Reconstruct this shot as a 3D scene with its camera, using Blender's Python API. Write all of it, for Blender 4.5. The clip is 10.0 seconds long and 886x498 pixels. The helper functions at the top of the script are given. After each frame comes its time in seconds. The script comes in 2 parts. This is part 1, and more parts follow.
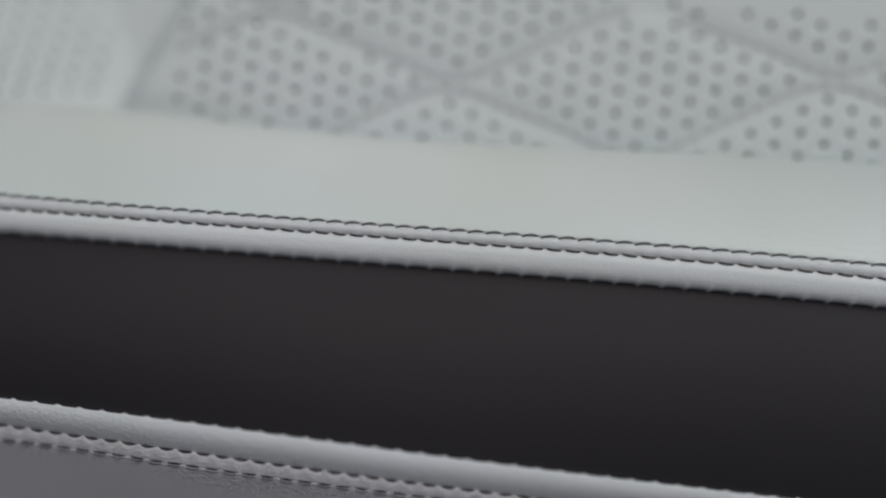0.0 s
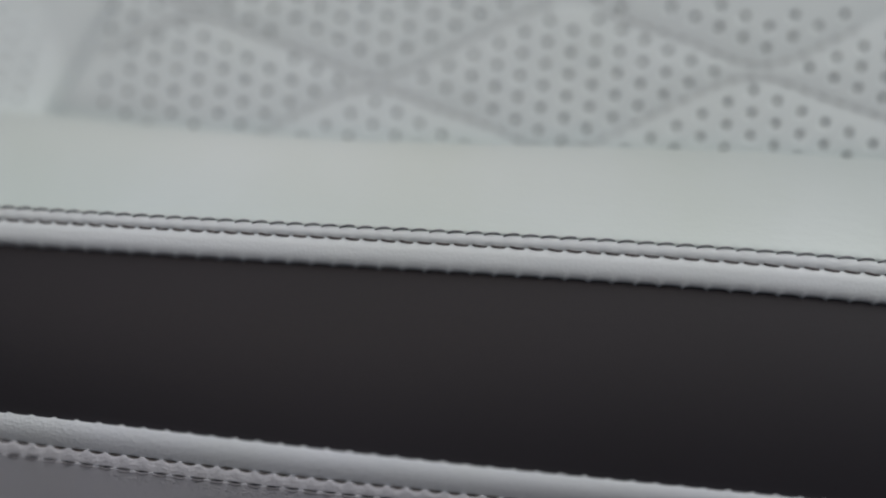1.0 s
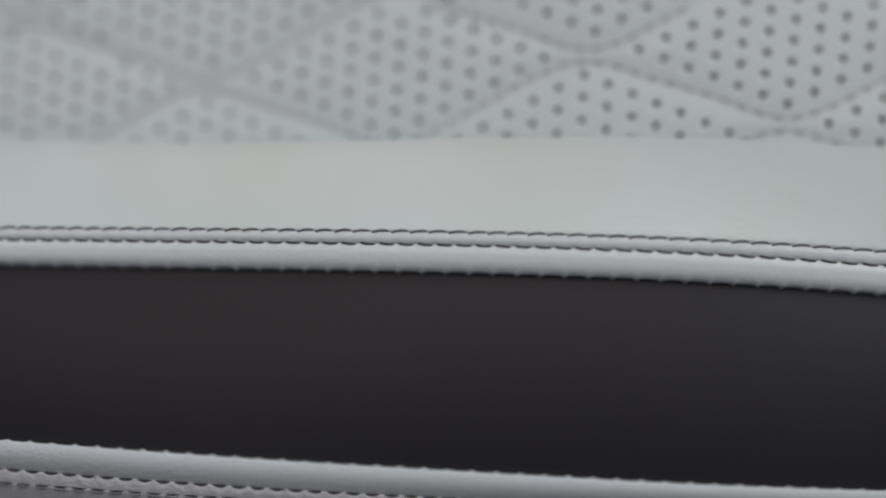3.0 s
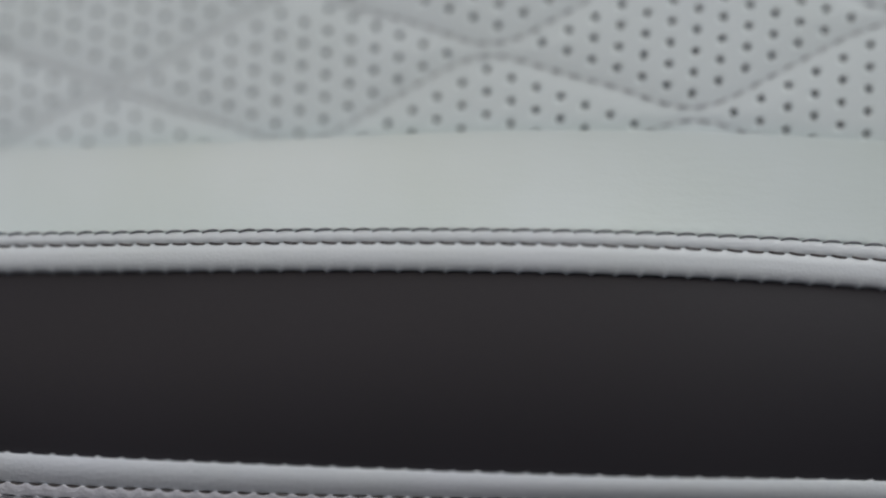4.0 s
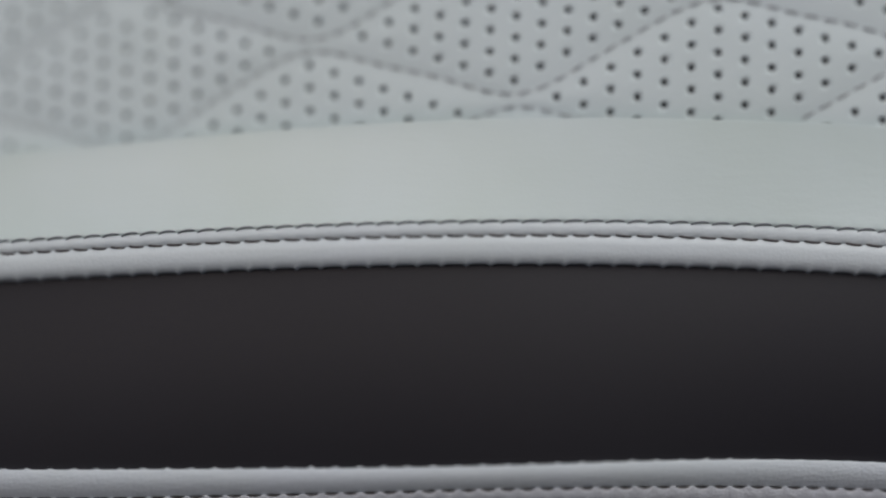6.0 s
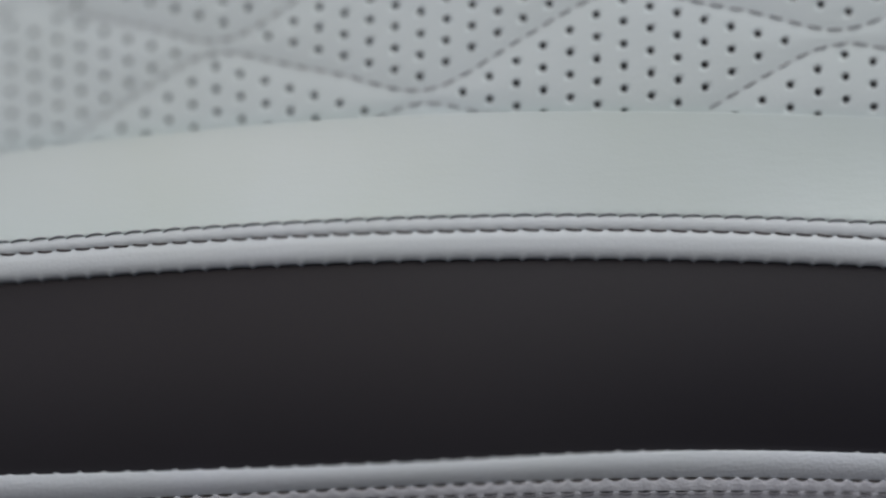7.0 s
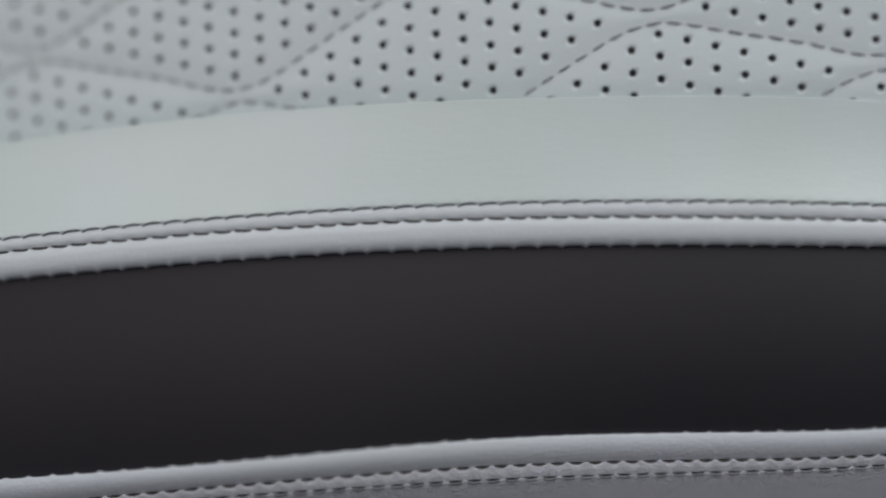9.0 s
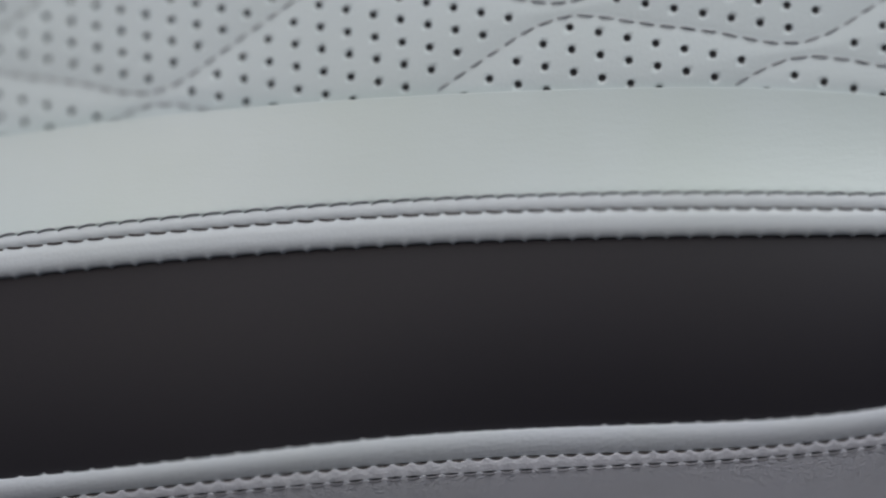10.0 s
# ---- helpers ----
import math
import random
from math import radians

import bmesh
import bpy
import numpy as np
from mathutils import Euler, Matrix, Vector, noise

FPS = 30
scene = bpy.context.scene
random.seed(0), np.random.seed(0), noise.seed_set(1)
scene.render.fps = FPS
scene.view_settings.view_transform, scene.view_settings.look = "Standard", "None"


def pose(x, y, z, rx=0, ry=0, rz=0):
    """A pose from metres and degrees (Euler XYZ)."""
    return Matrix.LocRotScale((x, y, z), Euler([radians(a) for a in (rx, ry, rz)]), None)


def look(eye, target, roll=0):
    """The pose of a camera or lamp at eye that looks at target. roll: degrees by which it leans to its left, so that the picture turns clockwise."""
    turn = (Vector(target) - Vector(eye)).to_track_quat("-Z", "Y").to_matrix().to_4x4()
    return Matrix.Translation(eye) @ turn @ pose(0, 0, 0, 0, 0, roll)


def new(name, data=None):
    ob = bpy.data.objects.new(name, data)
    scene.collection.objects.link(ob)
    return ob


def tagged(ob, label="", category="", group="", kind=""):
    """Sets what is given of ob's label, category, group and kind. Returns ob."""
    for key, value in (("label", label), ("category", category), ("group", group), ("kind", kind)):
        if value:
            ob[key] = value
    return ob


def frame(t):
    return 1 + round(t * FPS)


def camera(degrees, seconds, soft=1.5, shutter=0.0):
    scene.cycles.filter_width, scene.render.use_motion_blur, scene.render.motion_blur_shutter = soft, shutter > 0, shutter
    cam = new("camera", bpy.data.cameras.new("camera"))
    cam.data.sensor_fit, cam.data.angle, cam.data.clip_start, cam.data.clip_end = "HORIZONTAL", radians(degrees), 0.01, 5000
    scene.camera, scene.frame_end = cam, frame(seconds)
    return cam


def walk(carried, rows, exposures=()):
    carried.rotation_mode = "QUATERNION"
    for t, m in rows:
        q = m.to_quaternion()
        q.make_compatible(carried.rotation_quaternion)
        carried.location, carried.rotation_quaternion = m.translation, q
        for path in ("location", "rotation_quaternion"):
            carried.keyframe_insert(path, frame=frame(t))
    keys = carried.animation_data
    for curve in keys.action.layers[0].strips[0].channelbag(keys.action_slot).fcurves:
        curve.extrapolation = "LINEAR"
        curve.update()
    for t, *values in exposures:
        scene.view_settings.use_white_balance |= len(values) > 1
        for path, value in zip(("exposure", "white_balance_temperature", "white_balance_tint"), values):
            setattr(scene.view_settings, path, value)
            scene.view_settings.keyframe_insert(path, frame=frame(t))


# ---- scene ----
# The camera slides along the seat's edge, turning and leaning slightly.
cam = camera(34.823, 10.0, soft=2.2)
PATH = [
    (0, pose(-0.08862, -0.23793, 0.61242, 55.273, -5.818, 1.414)),
    (0.5, pose(-0.07981, -0.23794, 0.61333, 55.248, -5.22, 1.279)),
    (1, pose(-0.0712, -0.23777, 0.61402, 55.223, -4.619, 1.143)),
    (1.5, pose(-0.06222, -0.23753, 0.61458, 55.196, -4, 0.997)),
    (2, pose(-0.05253, -0.23752, 0.61522, 55.168, -3.359, 0.841)),
    (3.5, pose(-0.02138, -0.23745, 0.61626, 55.072, -1.355, 0.336)),
    (4, pose(-0.0103, -0.23729, 0.61626, 55.037, -0.677, 0.165)),
    (4.5, pose(0, -0.23755, 0.61634, 55, 0, -0)),
    (5, pose(0.00998, -0.23748, 0.6161, 54.962, 0.673, -0.157)),
    (5.5, pose(0.02008, -0.23782, 0.61595, 54.923, 1.35, -0.311)),
    (7, pose(0.05185, -0.23801, 0.61411, 54.796, 3.409, -0.777)),
    (7.5, pose(0.06274, -0.23838, 0.61338, 54.751, 4.096, -0.932)),
    (8, pose(0.07323, -0.23857, 0.61242, 54.705, 4.779, -1.084)),
    (8.5, pose(0.08367, -0.23891, 0.61139, 54.659, 5.453, -1.231)),
    (9, pose(0.09387, -0.23926, 0.61027, 54.613, 6.121, -1.375)),
    (9.5, pose(0.10382, -0.2395, 0.60898, 54.566, 6.787, -1.516)),
    (10, pose(0.11373, -0.23996, 0.60769, 54.518, 7.452, -1.655)),
]
walk(cam, PATH, exposures=[(0, 0.0, 6590, 10), (5, 0.0, 6490, 10), (10, 0.03, 6380, 10)])
# a wide-open close-up lens, focused on the upper double seam
cam.data.dof.use_dof = True
cam.data.dof.focus_distance = 0.2880
cam.data.dof.aperture_fstop = 0.58

# ---- light: bright overcast sky from above ----
world = bpy.data.worlds.new("overcast_sky")
scene.world = world
world.use_nodes = True
wn = world.node_tree
sky = wn.nodes.new("ShaderNodeTexSky")
sky.sky_type = "NISHITA"
sky.sun_disc = False
sky.sun_elevation = radians(58)
sky.sun_rotation = radians(200)
sky.air_density = 0.6
sky.dust_density = 4.0
sky.ozone_density = 1.0
wn.links.new(sky.outputs[0], wn.nodes["Background"].inputs[0])
wn.nodes["Background"].inputs[1].default_value = 0.078
sun = new("sun", bpy.data.lights.new("sun", "SUN"))
sun.data.energy = 1.62
sun.data.angle = radians(50)
sun.data.color = (0.98, 0.985, 0.965)
sun.matrix_world = look((1.35, 0.3, 2.4), (0, 0.25, 0))


# ---- materials ----
def leather(name, colour, rough, grain=0.35, wrinkle=0.25, spread=0.04, sheen=0.0, spec=0.5, size=700):
    """Grained leather: pebble bump, faint creases, soft change of tone."""
    m = bpy.data.materials.new(name)
    m.use_nodes = True
    nt = m.node_tree
    b = nt.nodes["Principled BSDF"]
    co = nt.nodes.new("ShaderNodeTexCoord")
    cells = nt.nodes.new("ShaderNodeTexVoronoi")
    cells.inputs["Scale"].default_value = 1500
    fine = nt.nodes.new("ShaderNodeTexNoise")
    fine.inputs["Scale"].default_value = 900
    fine.inputs["Detail"].default_value = 4
    stretch = nt.nodes.new("ShaderNodeMapping")
    stretch.inputs["Scale"].default_value = (0.3, 1.0, 1.0)
    crease = nt.nodes.new("ShaderNodeTexNoise")
    crease.inputs["Scale"].default_value = size
    crease.inputs["Detail"].default_value = 2
    crease.inputs["Distortion"].default_value = 0.15
    broad = nt.nodes.new("ShaderNodeTexNoise")
    broad.inputs["Scale"].default_value = 22
    broad.inputs["Detail"].default_value = 3
    for n in (cells, fine, broad, stretch):
        nt.links.new(co.outputs["Object"], n.inputs["Vector"])
    nt.links.new(stretch.outputs[0], crease.inputs["Vector"])
    add = nt.nodes.new("ShaderNodeMath")
    add.operation = "MULTIPLY_ADD"
    add.inputs[1].default_value = 0.6
    nt.links.new(fine.outputs[0], add.inputs[0])
    nt.links.new(cells.outputs["Distance"], add.inputs[2])
    b1 = nt.nodes.new("ShaderNodeBump")
    b1.inputs["Strength"].default_value = grain
    b1.inputs["Distance"].default_value = 0.0002
    nt.links.new(add.outputs[0], b1.inputs["Height"])
    b2 = nt.nodes.new("ShaderNodeBump")
    b2.inputs["Strength"].default_value = wrinkle
    b2.inputs["Distance"].default_value = 0.0006
    nt.links.new(crease.outputs[0], b2.inputs["Height"])
    nt.links.new(b1.outputs[0], b2.inputs["Normal"])
    nt.links.new(b2.outputs[0], b.inputs["Normal"])
    ramp = nt.nodes.new("ShaderNodeMapRange")
    ramp.inputs["From Min"].default_value = 0.3
    ramp.inputs["From Max"].default_value = 0.7
    nt.links.new(broad.outputs[0], ramp.inputs[0])
    tint = nt.nodes.new("ShaderNodeMix")
    tint.data_type = "RGBA"
    r, g, b_ = colour
    tint.inputs[6].default_value = (r * (1 - spread), g * (1 - 0.7 * spread), b_ * (1 - 1.6 * spread), 1)
    tint.inputs[7].default_value = (r * (1 + 0.7 * spread), g * (1 + 0.7 * spread), b_ * (1 + 0.9 * spread), 1)
    nt.links.new(ramp.outputs[0], tint.inputs[0])
    nt.links.new(tint.outputs[2], b.inputs["Base Color"])
    rr = nt.nodes.new("ShaderNodeMapRange")
    rr.inputs["To Min"].default_value = rough - 0.07
    rr.inputs["To Max"].default_value = rough + 0.07
    nt.links.new(fine.outputs[0], rr.inputs[0])
    nt.links.new(rr.outputs[0], b.inputs["Roughness"])
    b.inputs["Specular IOR Level"].default_value = spec
    b.inputs["Sheen Weight"].default_value = sheen
    return m


def thread(name, colour):
    """Twisted sewing thread: fine slanting bands in tone and relief."""
    m = bpy.data.materials.new(name)
    m.use_nodes = True
    nt = m.node_tree
    b = nt.nodes["Principled BSDF"]
    co = nt.nodes.new("ShaderNodeTexCoord")
    turn = nt.nodes.new("ShaderNodeMapping")
    turn.inputs["Rotation"].default_value = (0, 0, radians(35))
    wave = nt.nodes.new("ShaderNodeTexWave")
    wave.inputs["Scale"].default_value = 420
    wave.inputs["Distortion"].default_value = 1.5
    info = nt.nodes.new("ShaderNodeObjectInfo")
    vary = nt.nodes.new("ShaderNodeMapRange")
    vary.inputs["To Min"].default_value = 0.75
    vary.inputs["To Max"].default_value = 1.25
    mul = nt.nodes.new("ShaderNodeVectorMath")
    mul.operation = "SCALE"
    mul.inputs[0].default_value = colour
    bump = nt.nodes.new("ShaderNodeBump")
    bump.inputs["Strength"].default_value = 0.5
    bump.inputs["Distance"].default_value = 0.0001
    nt.links.new(co.outputs["Object"], turn.inputs[0])
    nt.links.new(turn.outputs[0], wave.inputs["Vector"])
    nt.links.new(info.outputs["Random"], vary.inputs[0])
    nt.links.new(vary.outputs[0], mul.inputs["Scale"])
    nt.links.new(mul.outputs[0], b.inputs["Base Color"])
    nt.links.new(wave.outputs["Fac"], bump.inputs["Height"])
    nt.links.new(bump.outputs[0], b.inputs["Normal"])
    b.inputs["Roughness"].default_value = 0.6
    return m


WHITE = (0.528, 0.586, 0.587)
smooth_leather = leather("smooth_pale_leather", (0.52, 0.588, 0.574), 0.31, 0.05, 0.07, 0.045, spec=0.62)
perforated_leather = leather("perforated_pale_leather", WHITE, 0.5, 0.15, 0.06, 0.03)
welt_leather = leather("welt_pale_leather", (0.545, 0.586, 0.599), 0.45, 0.2, 0.12, 0.03)
# same leather lower down: its dim violet light is mixed into these three colours
grained_leather = leather("grained_leather_shaded", (0.505, 0.52, 0.558), 0.5, 0.6, 0.3, 0.04, size=1900)
panel_leather = leather("wrinkled_leather_shaded", (0.48, 0.495, 0.535), 0.5, 0.8, 0.75, 0.04, size=3000)
low_welt_leather = leather("creased_leather_shaded", (0.515, 0.55, 0.585), 0.5, 0.4, 0.25, 0.05, size=1900)
dark_leather = leather("dark_leather", (0.0106, 0.0096, 0.0127), 0.55, 0.05, 0.03, 0.06, spec=0.3)
# dark colour for the inside of the holes, standing in for their shade
hole_shade = leather("shaded_hole", (0.075, 0.075, 0.08), 0.9, 0.2, 0.1)
grey_thread = thread("grey_thread", (0.12, 0.126, 0.135))
brown_thread = thread("dark_thread", (0.045, 0.038, 0.036))
pale_thread = thread("pale_thread", (0.16, 0.16, 0.172))
quilt_thread = thread("quilt_thread", (0.2, 0.203, 0.212))
carpet = leather("black_carpet", (0.03, 0.03, 0.032), 0.95, 1.0, 0.5, 0.15)

# ---- the seat's own axes: u along the edge, v up the surface, w out of it; millimetres ----
TILT = radians(35)
AXES = np.array([[1, 0, 0], [0, math.sin(TILT), math.cos(TILT)], [0, -math.cos(TILT), math.sin(TILT)]])
ORIGIN = np.array([0, 0, 0.45])


def bend(u):
    return -0.0003 * (u - 40.0) ** 2


def place(u, v, w):
    """Seat millimetres to world metres, with the cushion's gentle crown along u."""
    u, v, w = np.broadcast_arrays(np.asarray(u, float), v, w)
    return np.stack([u, v, w + bend(u)], -1) * 0.001 @ AXES + ORIGIN


def curve_of(*co):
    """A seam's v along u; it goes on straight past the ends."""
    def at(u):
        u = np.asarray(u, float)
        c = np.clip(u, -162, 180)
        return np.polyval(co, c / 100) + np.polyval(np.polyder(co), c / 100) * (u - c) / 100
    return at


seam_a = curve_of(-0.006, 0.076, 0.185, -1.116, -2.95, 0.244, 4.056)
seam_b = curve_of(-0.012, 0.111, 0.18, -1.149, -2.975, -0.055, 1.576)
welt_top = curve_of(-0.033, 0.133, 0.323, -1.178, -3.012, -0.276, -4.368)
welt_run = curve_of(0.264, 0.435, -1.313, -2.317, 0.909, -0.478, -44.205)
seam_c_run = curve_of(0.22, 0.428, -0.999, -2.363, 0.481, -0.322, -50.4)
seam_run = curve_of(0.039, 0.393, -0.099, -2.072, -0.863, -0.496, -52.75)
strip_edge = curve_of(-0.385, 0.34, 2.053, -2.82, -4.858, 3.224, 24.537)


def ease(a, b, x):
    s = np.clip((np.asarray(x, float) - a) / (b - a), 0, 1)
    return s * s * (3 - 2 * s)


def lift(u):
    """The lower seam climbs where the cushion's end comes forward."""
    return 0.32 * ease(125, 188, u)


def welt_low(u):
    """Upper edge of the lower welt, with a slight sag past the middle."""
    return welt_run(u) + 0.5 * lift(u) - 0.9 * np.exp(-((np.asarray(u, float) - 32) / 45) ** 2)


def seam_c(u):
    """The stitch row under the lower welt."""
    return seam_c_run(u) + lift(u)


def seam_d(u):
    """The lowest stitch row, which drops a little along the cushion."""
    return seam_run(u) + lift(u) + 0.35 - 0.2 * ease(30, 120, u) + 0.35 * ease(-110, -165, u) + 0.3 * ease(150, 185, u)


def high(u):
    """Height of the upper double seam."""
    return 4.3 - 2.2 * ease(10, 80, u) + 1.4 * ease(90, 165, u) + 2.4 * ease(-70, -160, u)


def low(u):
    """Height of the lower double seam."""
    return 6.0 + 3.0 * ease(0, -120, u) - 3.5 * ease(40, 115, u) + 2.8 * ease(125, 188, u)


def ticks(pitch, start=0.0, lo=-200, hi=220):
    """Places along u at a pitch that itself changes along u."""
    out, u = [start], start
    while u < hi:
        u += pitch(u)
        out.append(u)
    u = start
    while u > lo:
        u -= pitch(u)
        out.insert(0, u)
    return np.array(out)


def phase(at, u):
    """0 at one tick, 1 at the next."""
    return np.interp(u, at, np.arange(len(at)))


def seam_pitch(u):
    return float(np.interp(u, (-170, -90, -10, 60, 136), (3.35, 3.57, 4.05, 4.33, 4.13)))


def welt_pitch(u):
    return float(np.interp(u, (-90, 60, 136), (4.65, 5.06, 4.72)))


def low_pitch(u):
    return float(np.interp(u, (-90, 40, 165), (3.85, 4.0, 3.6)))


AT_A = ticks(seam_pitch, 38.1)
AT_B = ticks(seam_pitch, 39.7)
AT_WELT = ticks(welt_pitch, 41.1)
AT_LOW = ticks(welt_pitch, 43.0)
AT_C = ticks(low_pitch, 40.0)
AT_D = ticks(low_pitch, 42.0)
US = np.arange(-190, 212.01, 0.45)


# ---- building helpers ----
def link(name, me, material, parent=None, label=""):
    me.materials.append(material)
    ob = new(name, me)
    ob.parent = parent
    return tagged(ob, label)


def mesh_of(name, verts, faces, smooth=True):
    me = bpy.data.meshes.new(name)
    me.from_pydata([tuple(p) for p in verts], [], faces)
    me.polygons.foreach_set("use_smooth", [smooth] * len(me.polygons))
    me.update()
    return me


def sheet(name, v, w, material, parent, label="", u=US, back=2.0):
    """A skin from rows of v and w along u (first row uppermost), with a turned-in rim of real thickness at both ends."""
    v, w = np.array(v), np.array(w)
    v = np.vstack([v[:1], v, v[-1:]])
    w = np.vstack([w[:1] - back, w, w[-1:] - back])
    k, n = v.shape
    verts = place(np.broadcast_to(u, v.shape), v, w).reshape(-1, 3)
    idx = np.arange(k * n).reshape(k, n)
    faces = np.stack([idx[:-1, :-1], idx[1:, :-1], idx[1:, 1:], idx[:-1, 1:]], -1).reshape(-1, 4).tolist()
    return link(name, mesh_of(name, verts, faces), material, parent, label)


def notch(at, u, sharp=4.0):
    """1 at the ticks, falling off quickly between them."""
    return np.abs(np.cos(np.pi * phase(at, u))) ** sharp


def stitch_mesh(name, length, radius, arch, skew=0.0, lean=0.0, sides=7, rings=11):
    """One thread laid over the leather: a tapered, arched tube that dives in at both ends."""
    verts, faces = [], []
    for i in range(rings):
        s = -1 + 2 * i / (rings - 1)
        r = radius * (0.45 + 0.55 * math.sqrt(max(0.0, 1 - s ** 4)))
        cx, cy, cz = s * length / 2, skew * (1 - s * s) + lean * s, arch * (1 - s * s) - 0.35 * arch
        for k in range(sides):
            a = 2 * math.pi * k / sides
            verts.append((cx * 0.001, (cy + r * math.cos(a)) * 0.001, (cz + r * math.sin(a)) * 0.001))
    for i in range(rings - 1):
        for k in range(sides):
            j = (k + 1) % sides
            faces.append((i * sides + k, i * sides + j, (i + 1) * sides + j, (i + 1) * sides + k))
    faces.append(tuple(range(sides))[::-1])
    faces.append(tuple((rings - 1) * sides + k for k in range(sides)))
    return mesh_of(name, verts, faces)


def sew(name, me, material, parent, at, v_of, w_of, rng, lo=-185, hi=205, label="", jitter=1.0, base=4.1):
    """Separate stitches between the ticks of a row."""
    me.materials.append(material)
    for a, b in zip(at, at[1:]):
        if not lo < a < hi:
            continue
        u = 0.5 * (a + b)
        d = 0.3
        p = place(u, v_of(u), w_of(u))
        along = Vector(place(u + d, v_of(u + d), w_of(u + d)) - place(u - d, v_of(u - d), w_of(u - d))).normalized()
        out = Vector(AXES[2])
        side = out.cross(along).normalized()
        out = along.cross(side)
        k = (b - a) / base
        m = Matrix((along * k, side, out)).transposed().to_4x4()
        m.translation = Vector(p)
        ob = new(name, me)
        ob.parent = parent
        ob.matrix_world = m @ pose(0, rng.uniform(-2e-5, 2e-5), 0, rng.uniform(-6, 6) * jitter, 0, rng.uniform(-2.5, 2.5) * jitter)
        tagged(ob, label)


# ---- the ground ----
bm = bmesh.new()
bmesh.ops.create_grid(bm, x_segments=40, y_segments=40, size=400.0)
me = bpy.data.meshes.new("ground")
bm.to_mesh(me)
bm.free()
me.materials.append(carpet)
tagged(new("ground", me), "dark level ground under the seat", "ground", kind="structure")

# ---- added dark wall, unseen behind the camera, keeps low sky off the front ----
bm = bmesh.new()
bmesh.ops.create_cube(bm, size=1.0)
bmesh.ops.scale(bm, vec=(3.0, 0.08, 0.62), verts=bm.verts)
bmesh.ops.translate(bm, vec=(0, -0.75, 0.31), verts=bm.verts)
bmesh.ops.bevel(bm, geom=bm.edges[:], offset=0.01, segments=2, affect="EDGES")
me = bpy.data.meshes.new("sky_block_south")
bm.to_mesh(me)
bm.free()
me.materials.append(carpet)
tagged(new("sky_block_south", me), "added dark wall, unseen, blocking low sky light", "wall", kind="structure")

# ---- the car seat ----
seat = new("car_seat")
tagged(seat, "pale grey leather car seat, quilted perforated cushion, dark side band", "car seat")

# -- smooth strip along the cushion's edge --
rows = np.append(np.linspace(0, 0.97, 26), (0.985, 0.995, 1.0))
va, ve, h = seam_a(US), strip_edge(US), high(US)
v, w = [ve - 1.4, ve - 1.1, ve - 0.7, ve - 0.2], [h * 0 - 6.0, h * 0 - 4.2, h * 0 - 2.4, h * 0 - 1.1]
dim_a = notch(AT_A, US, 2.0)
for s in rows[::-1]:
    vv = va + (ve - va) * s
    ww = -0.4 + (h + 0.4) * (1 - s) ** 2.0 + (0.5 - 0.4 * ease(50, 160, US)) * math.sin(math.pi * s)
    d = (vv - va) / 0.55
    ww = ww - np.exp(-d * d) * (0.05 + 0.22 * dim_a)
    v.append(vv)
    w.append(ww)
top_strip = sheet("top_strip", v, w, smooth_leather, seat, "smooth pale grey leather strip")

# -- flat band between the two upper stitch rows --
vb = seam_b(US)
dim_b = notch(AT_B, US, 2.0)
v, w = [], []
for s in np.linspace(0, 1, 9):
    vv = va + (vb - va) * s
    v.append(vv)
    w.append(h + 0.22 * math.sin(math.pi * s) - np.exp(-((vv - va) / 0.45) ** 2) * (0.05 + 0.22 * dim_a) - np.exp(-((vv - vb) / 0.45) ** 2) * (0.05 + 0.28 * dim_b))
seam_band = sheet("seam_band", v, w, welt_leather, seat)

# -- rolled welt above the dark band, pulled into small points --
vd = welt_top(US)
nub = notch(AT_WELT, US, 18.0)
v, w = [], []
for s in np.linspace(0, 1, 22):
    vv = vb + (vd - vb) * s
    roll = math.sqrt(max(0.0, 1 - max(0.0, (s - 0.42) / 0.58) ** 2.3))
    ww = h + 0.0 + 0.55 * math.sin(math.pi / 2 * min(1, s / 0.35)) * 1.0 - 2.5 * (1 - roll)
    ww = ww - np.exp(-((vv - vb) / 0.6) ** 2) * (0.05 + 0.28 * dim_b)
    v.append(vv - (s ** 6) * (0.5 * nub - 0.1))
    w.append(ww)
v += [v[-1] + 0.3]
w += [w[-1] - 1.8]
upper_welt = sheet("upper_welt", v, w, welt_leather, seat, "rounded pale leather welt")

# -- dark band --
vl, g = welt_low(US), low(US)
v, w = [], []
for s in np.linspace(0, 1, 40):
    vv = (vd + 0.8) + (vl - 1.0 - vd - 0.8) * s
    v.append(vv)
    w.append((h - 2.3) * (1 - s) + (g - 1.2) * s + 2.5 * math.sin(math.pi * s) ** 0.85)
dark_band = sheet("dark_band", v, w, dark_leather, seat, "smooth near-black leather band")

# -- lower welt --
vc = seam_c(US)
tip = notch(AT_LOW, US, 14.0)
dim_c = 1 - np.abs(np.sin(np.pi * phase(AT_C, US))) ** 0.8
v, w = [vl - 0.3], [g - 3.0]
for s in np.linspace(0, 1, 22):
    vv = vl + (vc + 0.35 - vl) * s
    ww = g - 0.9 + 2.1 * math.sin(math.pi * (0.1 + 0.74 * s)) ** 0.7 - 2.5 * s
    v.append(vv + (1 - s) ** 8 * ((0.32 - 0.2 * ease(20, 110, US)) * tip - 0.05))
    w.append(ww)
v += [v[-1] + 0.25]
w += [w[-1] - 1.2]
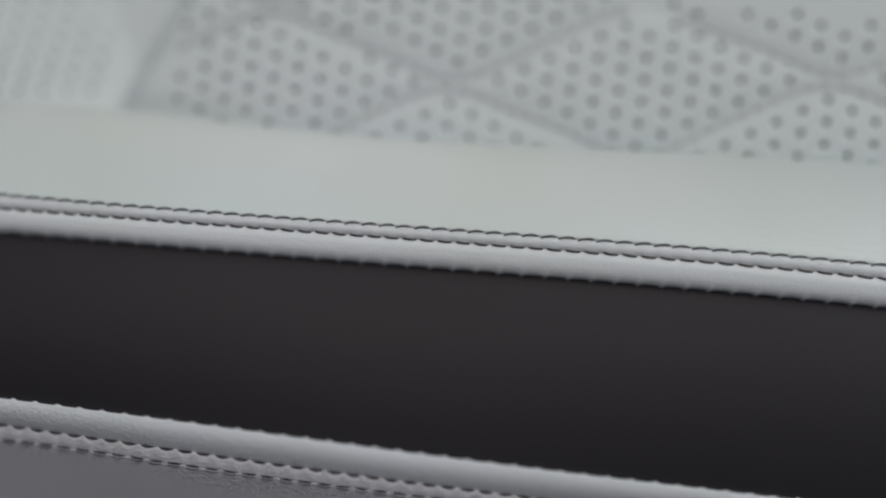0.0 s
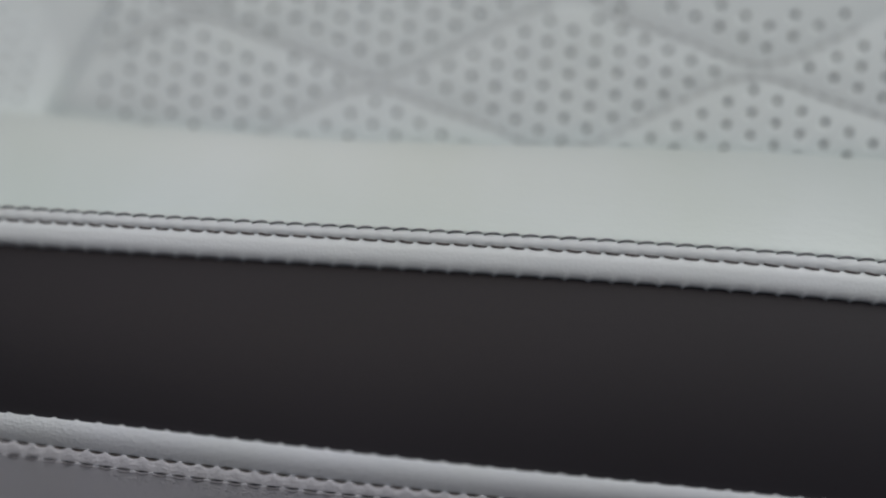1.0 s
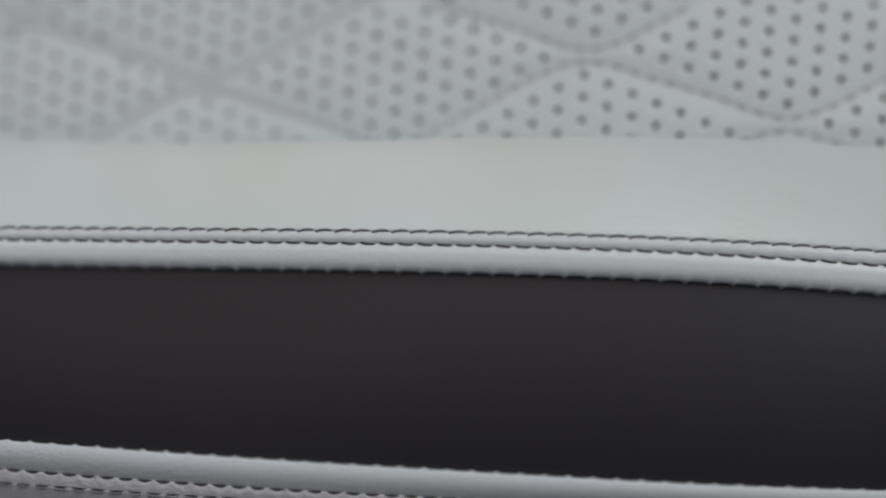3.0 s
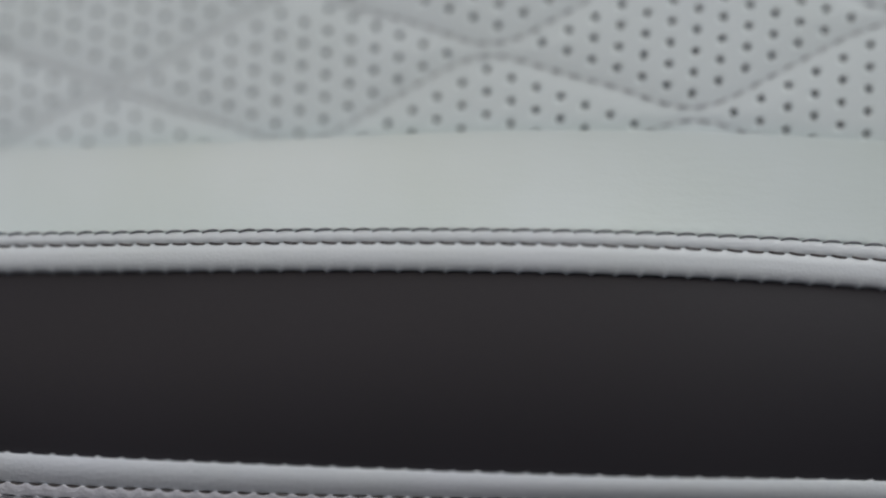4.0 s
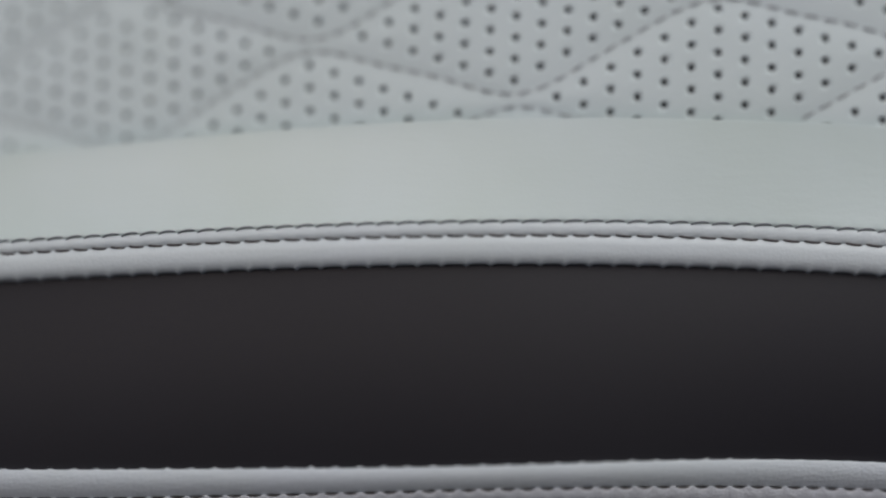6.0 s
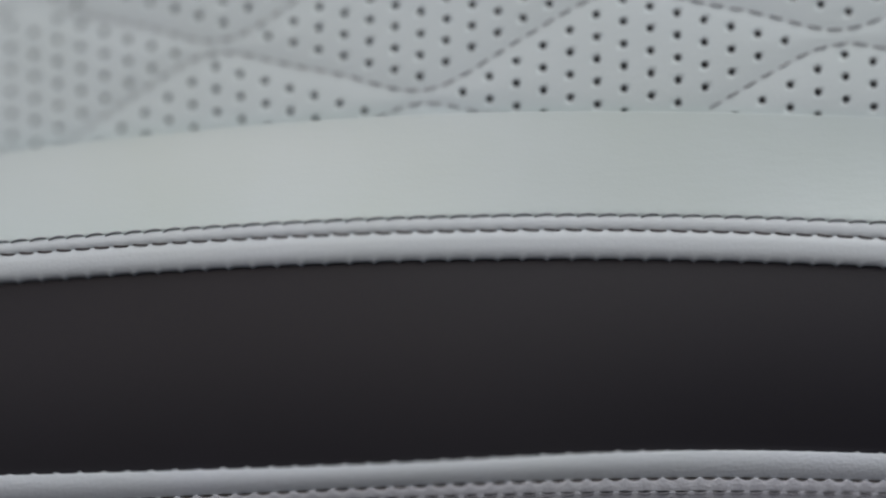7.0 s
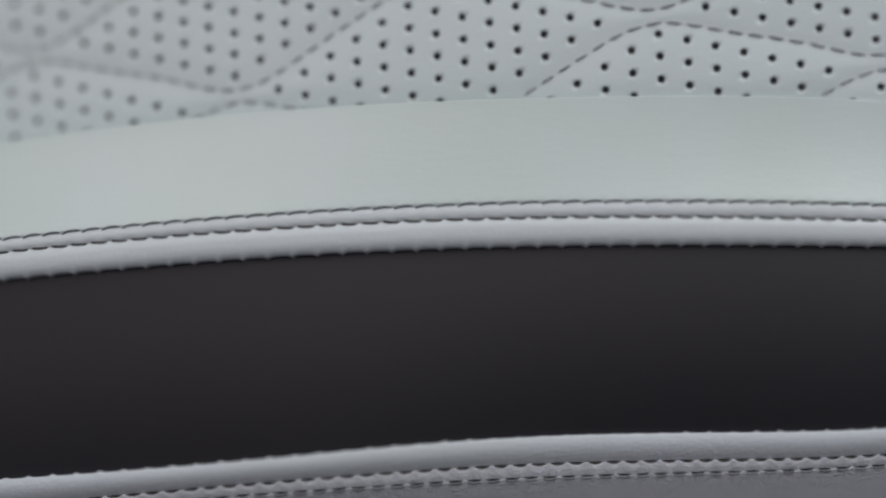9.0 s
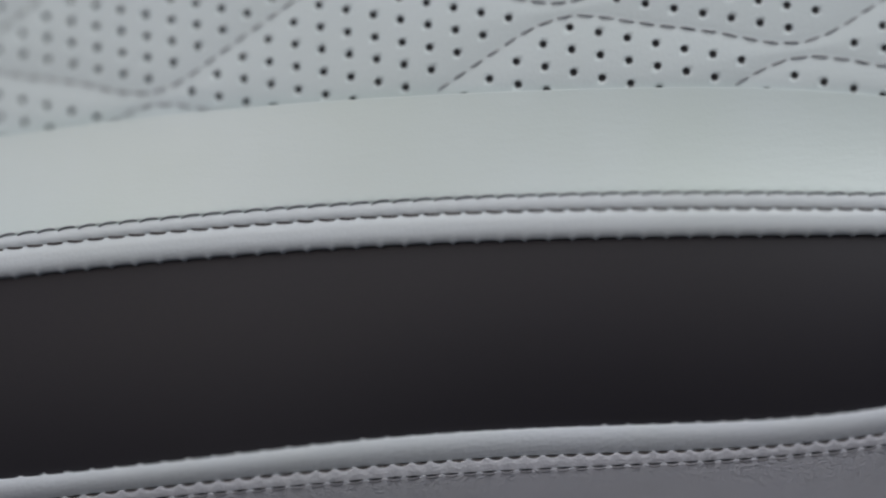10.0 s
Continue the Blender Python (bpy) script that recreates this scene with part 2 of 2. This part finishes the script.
lower_welt = sheet("lower_welt", v, w, low_welt_leather, seat, "rounded pale leather welt")

# -- puckered band between the two lower stitch rows --
vq = seam_d(US)
dim_d = 1 - np.abs(np.sin(np.pi * phase(AT_D, US))) ** 0.8
v, w = [], []
for s in np.linspace(0, 1, 13):
    top = vc + 0.55 - 0.78 * (1 - dim_c)
    vv = top + (vq + 0.25 - top) * s
    v.append(vv)
    w.append(g - 2.1 + 0.32 * math.sin(math.pi * (0.2 + 0.7 * s)) + 0.32 * dim_c * (1 - s) - 0.25 * s * (1 - dim_d) - 0.5 * s)
puckered_band = sheet("puckered_band", v, w, grained_leather, seat)

# -- grained panel that turns under --
v, w = [], []
for s in np.linspace(0, 1, 50):
    drop = 70.0 * s ** 1.7
    top = vq + 0.5 - 0.9 * (1 - dim_d) * math.exp(-drop / 0.9)
    v.append(top - drop)
    w.append(g - 2.5 - 0.2 * math.exp(-drop / 0.2) + 0.3 * dim_d * math.exp(-drop / 0.8) + 0.5 * (1 - math.exp(-drop / 1.2)) - (0.72 - 0.06 * ease(60, 150, US)) * drop)
lower_panel = sheet("lower_panel", v, w, panel_leather, seat, "grained pale leather panel in shade")


# ---- the quilted, perforated insert ----
TURN, FIRST, DRIFT = 82.345, 2.05, 3.53
RIPPLE = ((6.673, -0.768), (-0.235, -0.383), (0.439, -0.171))


def crest(n):
    """Where along u the n-th crest of the odd quilting lines stands."""
    u = TURN * n + FIRST
    for _ in range(6):
        u = TURN * n + FIRST + DRIFT * (u / 100) ** 2
    return u


def quilt(k):
    """The k-th wavy quilting line; neighbours mirror each other."""
    def at(u):
        u = np.asarray(u, float)
        c = np.clip(u, -165, 210)
        turn = 2 * np.pi * ((u - FIRST - DRIFT * (c / 100) ** 2) / TURN - (0 if k % 2 else 0.5))
        v = 33.6 + 0.0984 * u - 0.00007 * u * u + (17.05 + 0.003 * u) * (k - 1)
        for n, (a, b) in enumerate(RIPPLE, 1):
            v = v + a * np.cos(n * turn) + b * np.sin(n * turn)
        return v
    return at


LINES = [quilt(k) for k in range(-2, 5)]


def line_gap(u, v):
    """Distance to the nearest quilting line."""
    near = np.full(np.shape(u), 99.0)
    for q in LINES:
        slope = (q(u + 0.5) - q(u - 0.5))
        near = np.minimum(near, np.abs(v - q(u)) / np.sqrt(1 + slope * slope))
    return near


def back_edge(v):
    """Where the backrest's side meets the cushion."""
    return -147.0 + 0.42 * (v - 24)


def insert_height(u, v):
    """Softly puffed between the quilting lines."""
    u, v = np.broadcast_arrays(np.asarray(u, float), np.asarray(v, float))
    near = line_gap(u, v)
    puff = 0.48 * (1 - np.exp(-(near / 4.2) ** 1.4)) - 0.12 * np.exp(-(near / 0.8) ** 2)
    return -3.2 + puff - 0.045 * (v - 25) + 1.5 * ease(20, 150, u) - 1.6 * ease(45, -50, u) + 2.6 * ease(-60, -130, u) - 5.0 * ease(2.2, -1.0, u - back_edge(v)) - 0.8 * np.exp(-np.maximum(0, v - strip_edge(u)) / 2.0)


# punched pattern of each quilted field: a first hole, the step along and the step up
FIELDS = {
    (-1, 1): (118.13, 22.18, 5.68, -1.83, 0.2, 4.67), (0, -1): (-89.01, 23.68, 4.87, -1.91, 0.05, 4.75),
    (0, 0): (4.71, 26.43, 5.11, -1.85, 0.06, 4.75), (0, 1): (89.67, 26.23, 5.47, -1.76, 0.21, 4.64),
    (0, 2): (140.33, 37.16, 5.72, -1.7, 0.25, 4.61), (1, -2): (-131.41, 22.96, 4.83, -1.96, 0.14, 4.65),
    (-1, 2): (187.9, 26.9, 6.12, -1.83, 0.2, 4.65), (-2, 2): (186.81, 22.2, 5.90, -2.10, 0.2, 4.65),
    (1, -1): (-39.51, 24.23, 4.99, -1.84, 0.15, 4.66), (1, 0): (11.1, 43.44, 5.19, -1.74, 0.33, 4.45),
}


def punched():
    """Centres of all holes of the insert."""
    out = []
    for k in range(-2, 4):
        lower, upper = quilt(k), quilt(k + 1)
        for n in range(-2, 3):
            mid = crest(n + 0.5 * (k % 2))
            u0, v0, bu, bv, au, av = FIELDS.get((k, n), (mid, float(lower(mid)) + 8, 5.1 + 0.0045 * mid, -1.83, 0.2, 4.65))
            for i in range(-24, 25):
                for j in range(-14, 15):
                    u, v = u0 + i * bu + j * au, v0 + i * bv + j * av
                    if (k, n) == (-1, 0) and u < 50:
                        continue  # under the strip
                    if crest(n + 0.5 * (k % 2) - 0.5) < u < crest(n + 0.5 * (k % 2) + 0.5) and -137 < u < 205 and lower(u) < v < upper(u) and strip_edge(u) - 1.2 < v < 56:
                        out.append((u, v))
    u, v = np.array(out).T
    ok = line_gap(u, v) > 1.75
    return u[ok], v[ok]


def perforated(name, u, v, w_of, holes, material, parent, label, radius=0.78, depth=1.3):
    """A sheet over a grid of u and v (about 0.7 mm apart) with round holes punched through at the given places."""
    n, m = u.shape
    verts = list(place(u, v, w_of(u, v)).reshape(-1, 3))
    gone = np.zeros((n - 1, m - 1), bool)
    faces, dark = [], []
    ring = [(-1, -1), (0, -1), (1, -1), (1, 0), (1, 1), (0, 1), (-1, 1), (-1, 0)]
    angles = np.array([math.atan2(y, x) for x, y in ring])
    for hu, hv in zip(*holes):
        a = int(np.argmin(np.abs(u[:, 0] - hu)))
        b = int(np.argmin(np.abs(v[a] - hv)))
        if not (1 < a < n - 2 and 1 < b < m - 2) or gone[a - 2:a + 2, b - 2:b + 2].any():
            continue
        gone[a - 1:a + 1, b - 1:b + 1] = True
        r = radius * float(np.interp(hu, (-140, 60, 180), (0.8, 1.0, 1.06)))
        pu, pv = hu + r * np.cos(angles), hv + r * np.sin(angles)
        wo = w_of(pu, pv)
        rim, inner, lower = place(pu, pv, wo), place(pu, pv, wo - 0.12), place(pu, pv, wo - depth)
        at = [(a + x) * m + b + y for x, y in ring]
        for k in range(8):
            verts[at[k]] = rim[k]
        t0 = len(verts)
        verts.extend(inner)
        verts.extend(inner)
        verts.extend(lower)
        for k in range(8):
            o = (k + 1) % 8
            faces.append((at[k], at[o], t0 + o, t0 + k))
            dark.append(len(faces))
            faces.append((t0 + 8 + k, t0 + 8 + o, t0 + 16 + o, t0 + 16 + k))
        dark.append(len(faces))
        faces.append(tuple(range(t0 + 16, t0 + 24)))
    for a in range(n - 1):
        for b in range(m - 1):
            if not gone[a, b]:
                faces.append((a * m + b, (a + 1) * m + b, (a + 1) * m + b + 1, a * m + b + 1))
    me = mesh_of(name, verts, faces)
    ob = link(name, me, material, parent, label)
    # tube walls and floors get the darkened colour, as shade within each hole
    me.materials.append(hole_shade)
    for f in dark:
        me.polygons[f].material_index = 1
    return ob


gu = np.arange(-160, 213, 0.7)
gv = np.arange(-5.6, 44, 0.7)
gu, gv = gu[:, None] + 0 * gv[None, :], strip_edge(gu)[:, None] + gv[None, :]
insert = perforated("quilted_insert", gu, gv, insert_height, punched(), perforated_leather, seat, "quilted perforated pale grey leather")

rng = random.Random(4)
quilt_stitch = stitch_mesh("quilting_stitch", 3.15, 0.21, 0.24)
for q in LINES:
    at = [-152.0]
    while at[-1] < 200:
        u = at[-1]
        s = float(q(u + 0.5) - q(u - 0.5))
        at.append(u + 4.25 / math.sqrt(1 + s * s) * (0.9 + 0.0007 * u))
    spans = [(a, b) for a, b in zip(at, at[1:]) if strip_edge(a) - 1 < q(a) < 53 and a > -140]
    for a, b in spans:
        sew("quilting_stitch", quilt_stitch, quilt_thread, insert, [a, b], q, lambda u, q=q: float(insert_height(u, q(u))) + 0.22, rng,
            jitter=1.3, base=4.0)

# ---- backrest side beside the cushion ----
def back_height(u, v):
    e = back_edge(v)
    return -6.6 - 0.24 * (v - 24) + 1.0 * (1 - np.exp(np.minimum(0, (u - e)) / 2.5)) - 10.0 * ease(-0.8, 1.0, u - e) - 0.2 * np.minimum(0, u - e)


bu = np.arange(-205, -138, 0.7)
bv = np.arange(-1.0, 41, 0.7)
bu, bv = bu[:, None] + 0 * bv[None, :], strip_edge(bu)[:, None] + bv[None, :]
hi, hj = [g.ravel() for g in np.meshgrid(np.arange(-10, 1), np.arange(0, 8))]
hu, hv = -155.5 + 4.9 * hi + 0.6 * hj, 25.2 + 3.6 * hj + 0.55 * hi
ok = hu < back_edge(hv) - 3
perforated("backrest_panel", bu, bv, back_height, (hu[ok], hv[ok]), perforated_leather, seat, "perforated pale leather backrest side")

# ---- thread in the double seams ----
arc_a = stitch_mesh("stitch_arc", 3.8, 0.23, 0.30, 0.38, 0.26)
arc_b = stitch_mesh("stitch_bar", 3.3, 0.27, 0.30, -0.12, -0.12)
arc_c = stitch_mesh("stitch_low", 3.4, 0.36, 0.15, -0.15, -0.10)
sew("stitch", arc_a, grey_thread, top_strip, AT_A, seam_a, lambda u: float(high(u)) - 0.18, rng)
sew("stitch", arc_b, brown_thread, upper_welt, AT_B, seam_b, lambda u: float(high(u)) - 0.15, rng)
sew("stitch", arc_c, brown_thread, lower_welt, AT_C, lambda u: seam_c(u) + 0.02, lambda u: float(low(u)) - 2.4, rng)
sew("stitch", stitch_mesh("stitch_pale", 3.7, 0.28, 0.2, -0.3, 0.0), pale_thread, lower_panel, AT_D, lambda u: seam_d(u) - 0.05, lambda u: float(low(u)) - 2.82, rng)

# ---- small thread loops along the lower welt's edge ----
loop_thread = thread("loop_thread", (0.42, 0.43, 0.44))
loop = stitch_mesh("edge_loop", 1.3, 0.11, 0.3, 0.1)
for a in AT_LOW:
    if rng.random() < 0.15 + 0.45 * float(ease(30, 110, a)):
        continue
    d = rng.uniform(0.4, 0.7)
    sew("stitch", loop, loop_thread, lower_welt, [a - d, a + d], lambda u: welt_low(u) + 0.1, lambda u: float(low(u)) - 0.25, rng, jitter=4.0, base=1.3)

# ---- the cushion's body under the leather ----
profile = [place(0, v, w)[1:] - place(0, 0, 0)[1:] + ORIGIN[1:] for v, w in ((58, -36), (24, -32), (-5, -30), (-45, -30), (-85, -62), (-112, -92))]
profile += [np.array((profile[-1][0], 0.0)), np.array((0.30, 0.0)), np.array((0.30, profile[0][1] - 0.05)), np.array((0.22, profile[0][1] + 0.01))]
bm = bmesh.new()
ends = [[bm.verts.new((x, y, z)) for y, z in profile] for x in (-0.186, 0.208)]
bm.faces.new(ends[0])
bm.faces.new(ends[1][::-1])
for k in range(len(profile)):
    o = (k + 1) % len(profile)
    bm.faces.new((ends[0][k], ends[1][k], ends[1][o], ends[0][o]))
bmesh.ops.recalc_face_normals(bm, faces=bm.faces[:])
bmesh.ops.bevel(bm, geom=bm.edges[:], offset=0.008, segments=3, affect="EDGES")
me = bpy.data.meshes.new("seat_base")
bm.to_mesh(me)
bm.free()
link("seat_base", me, dark_leather, seat, "dark trimmed seat base")
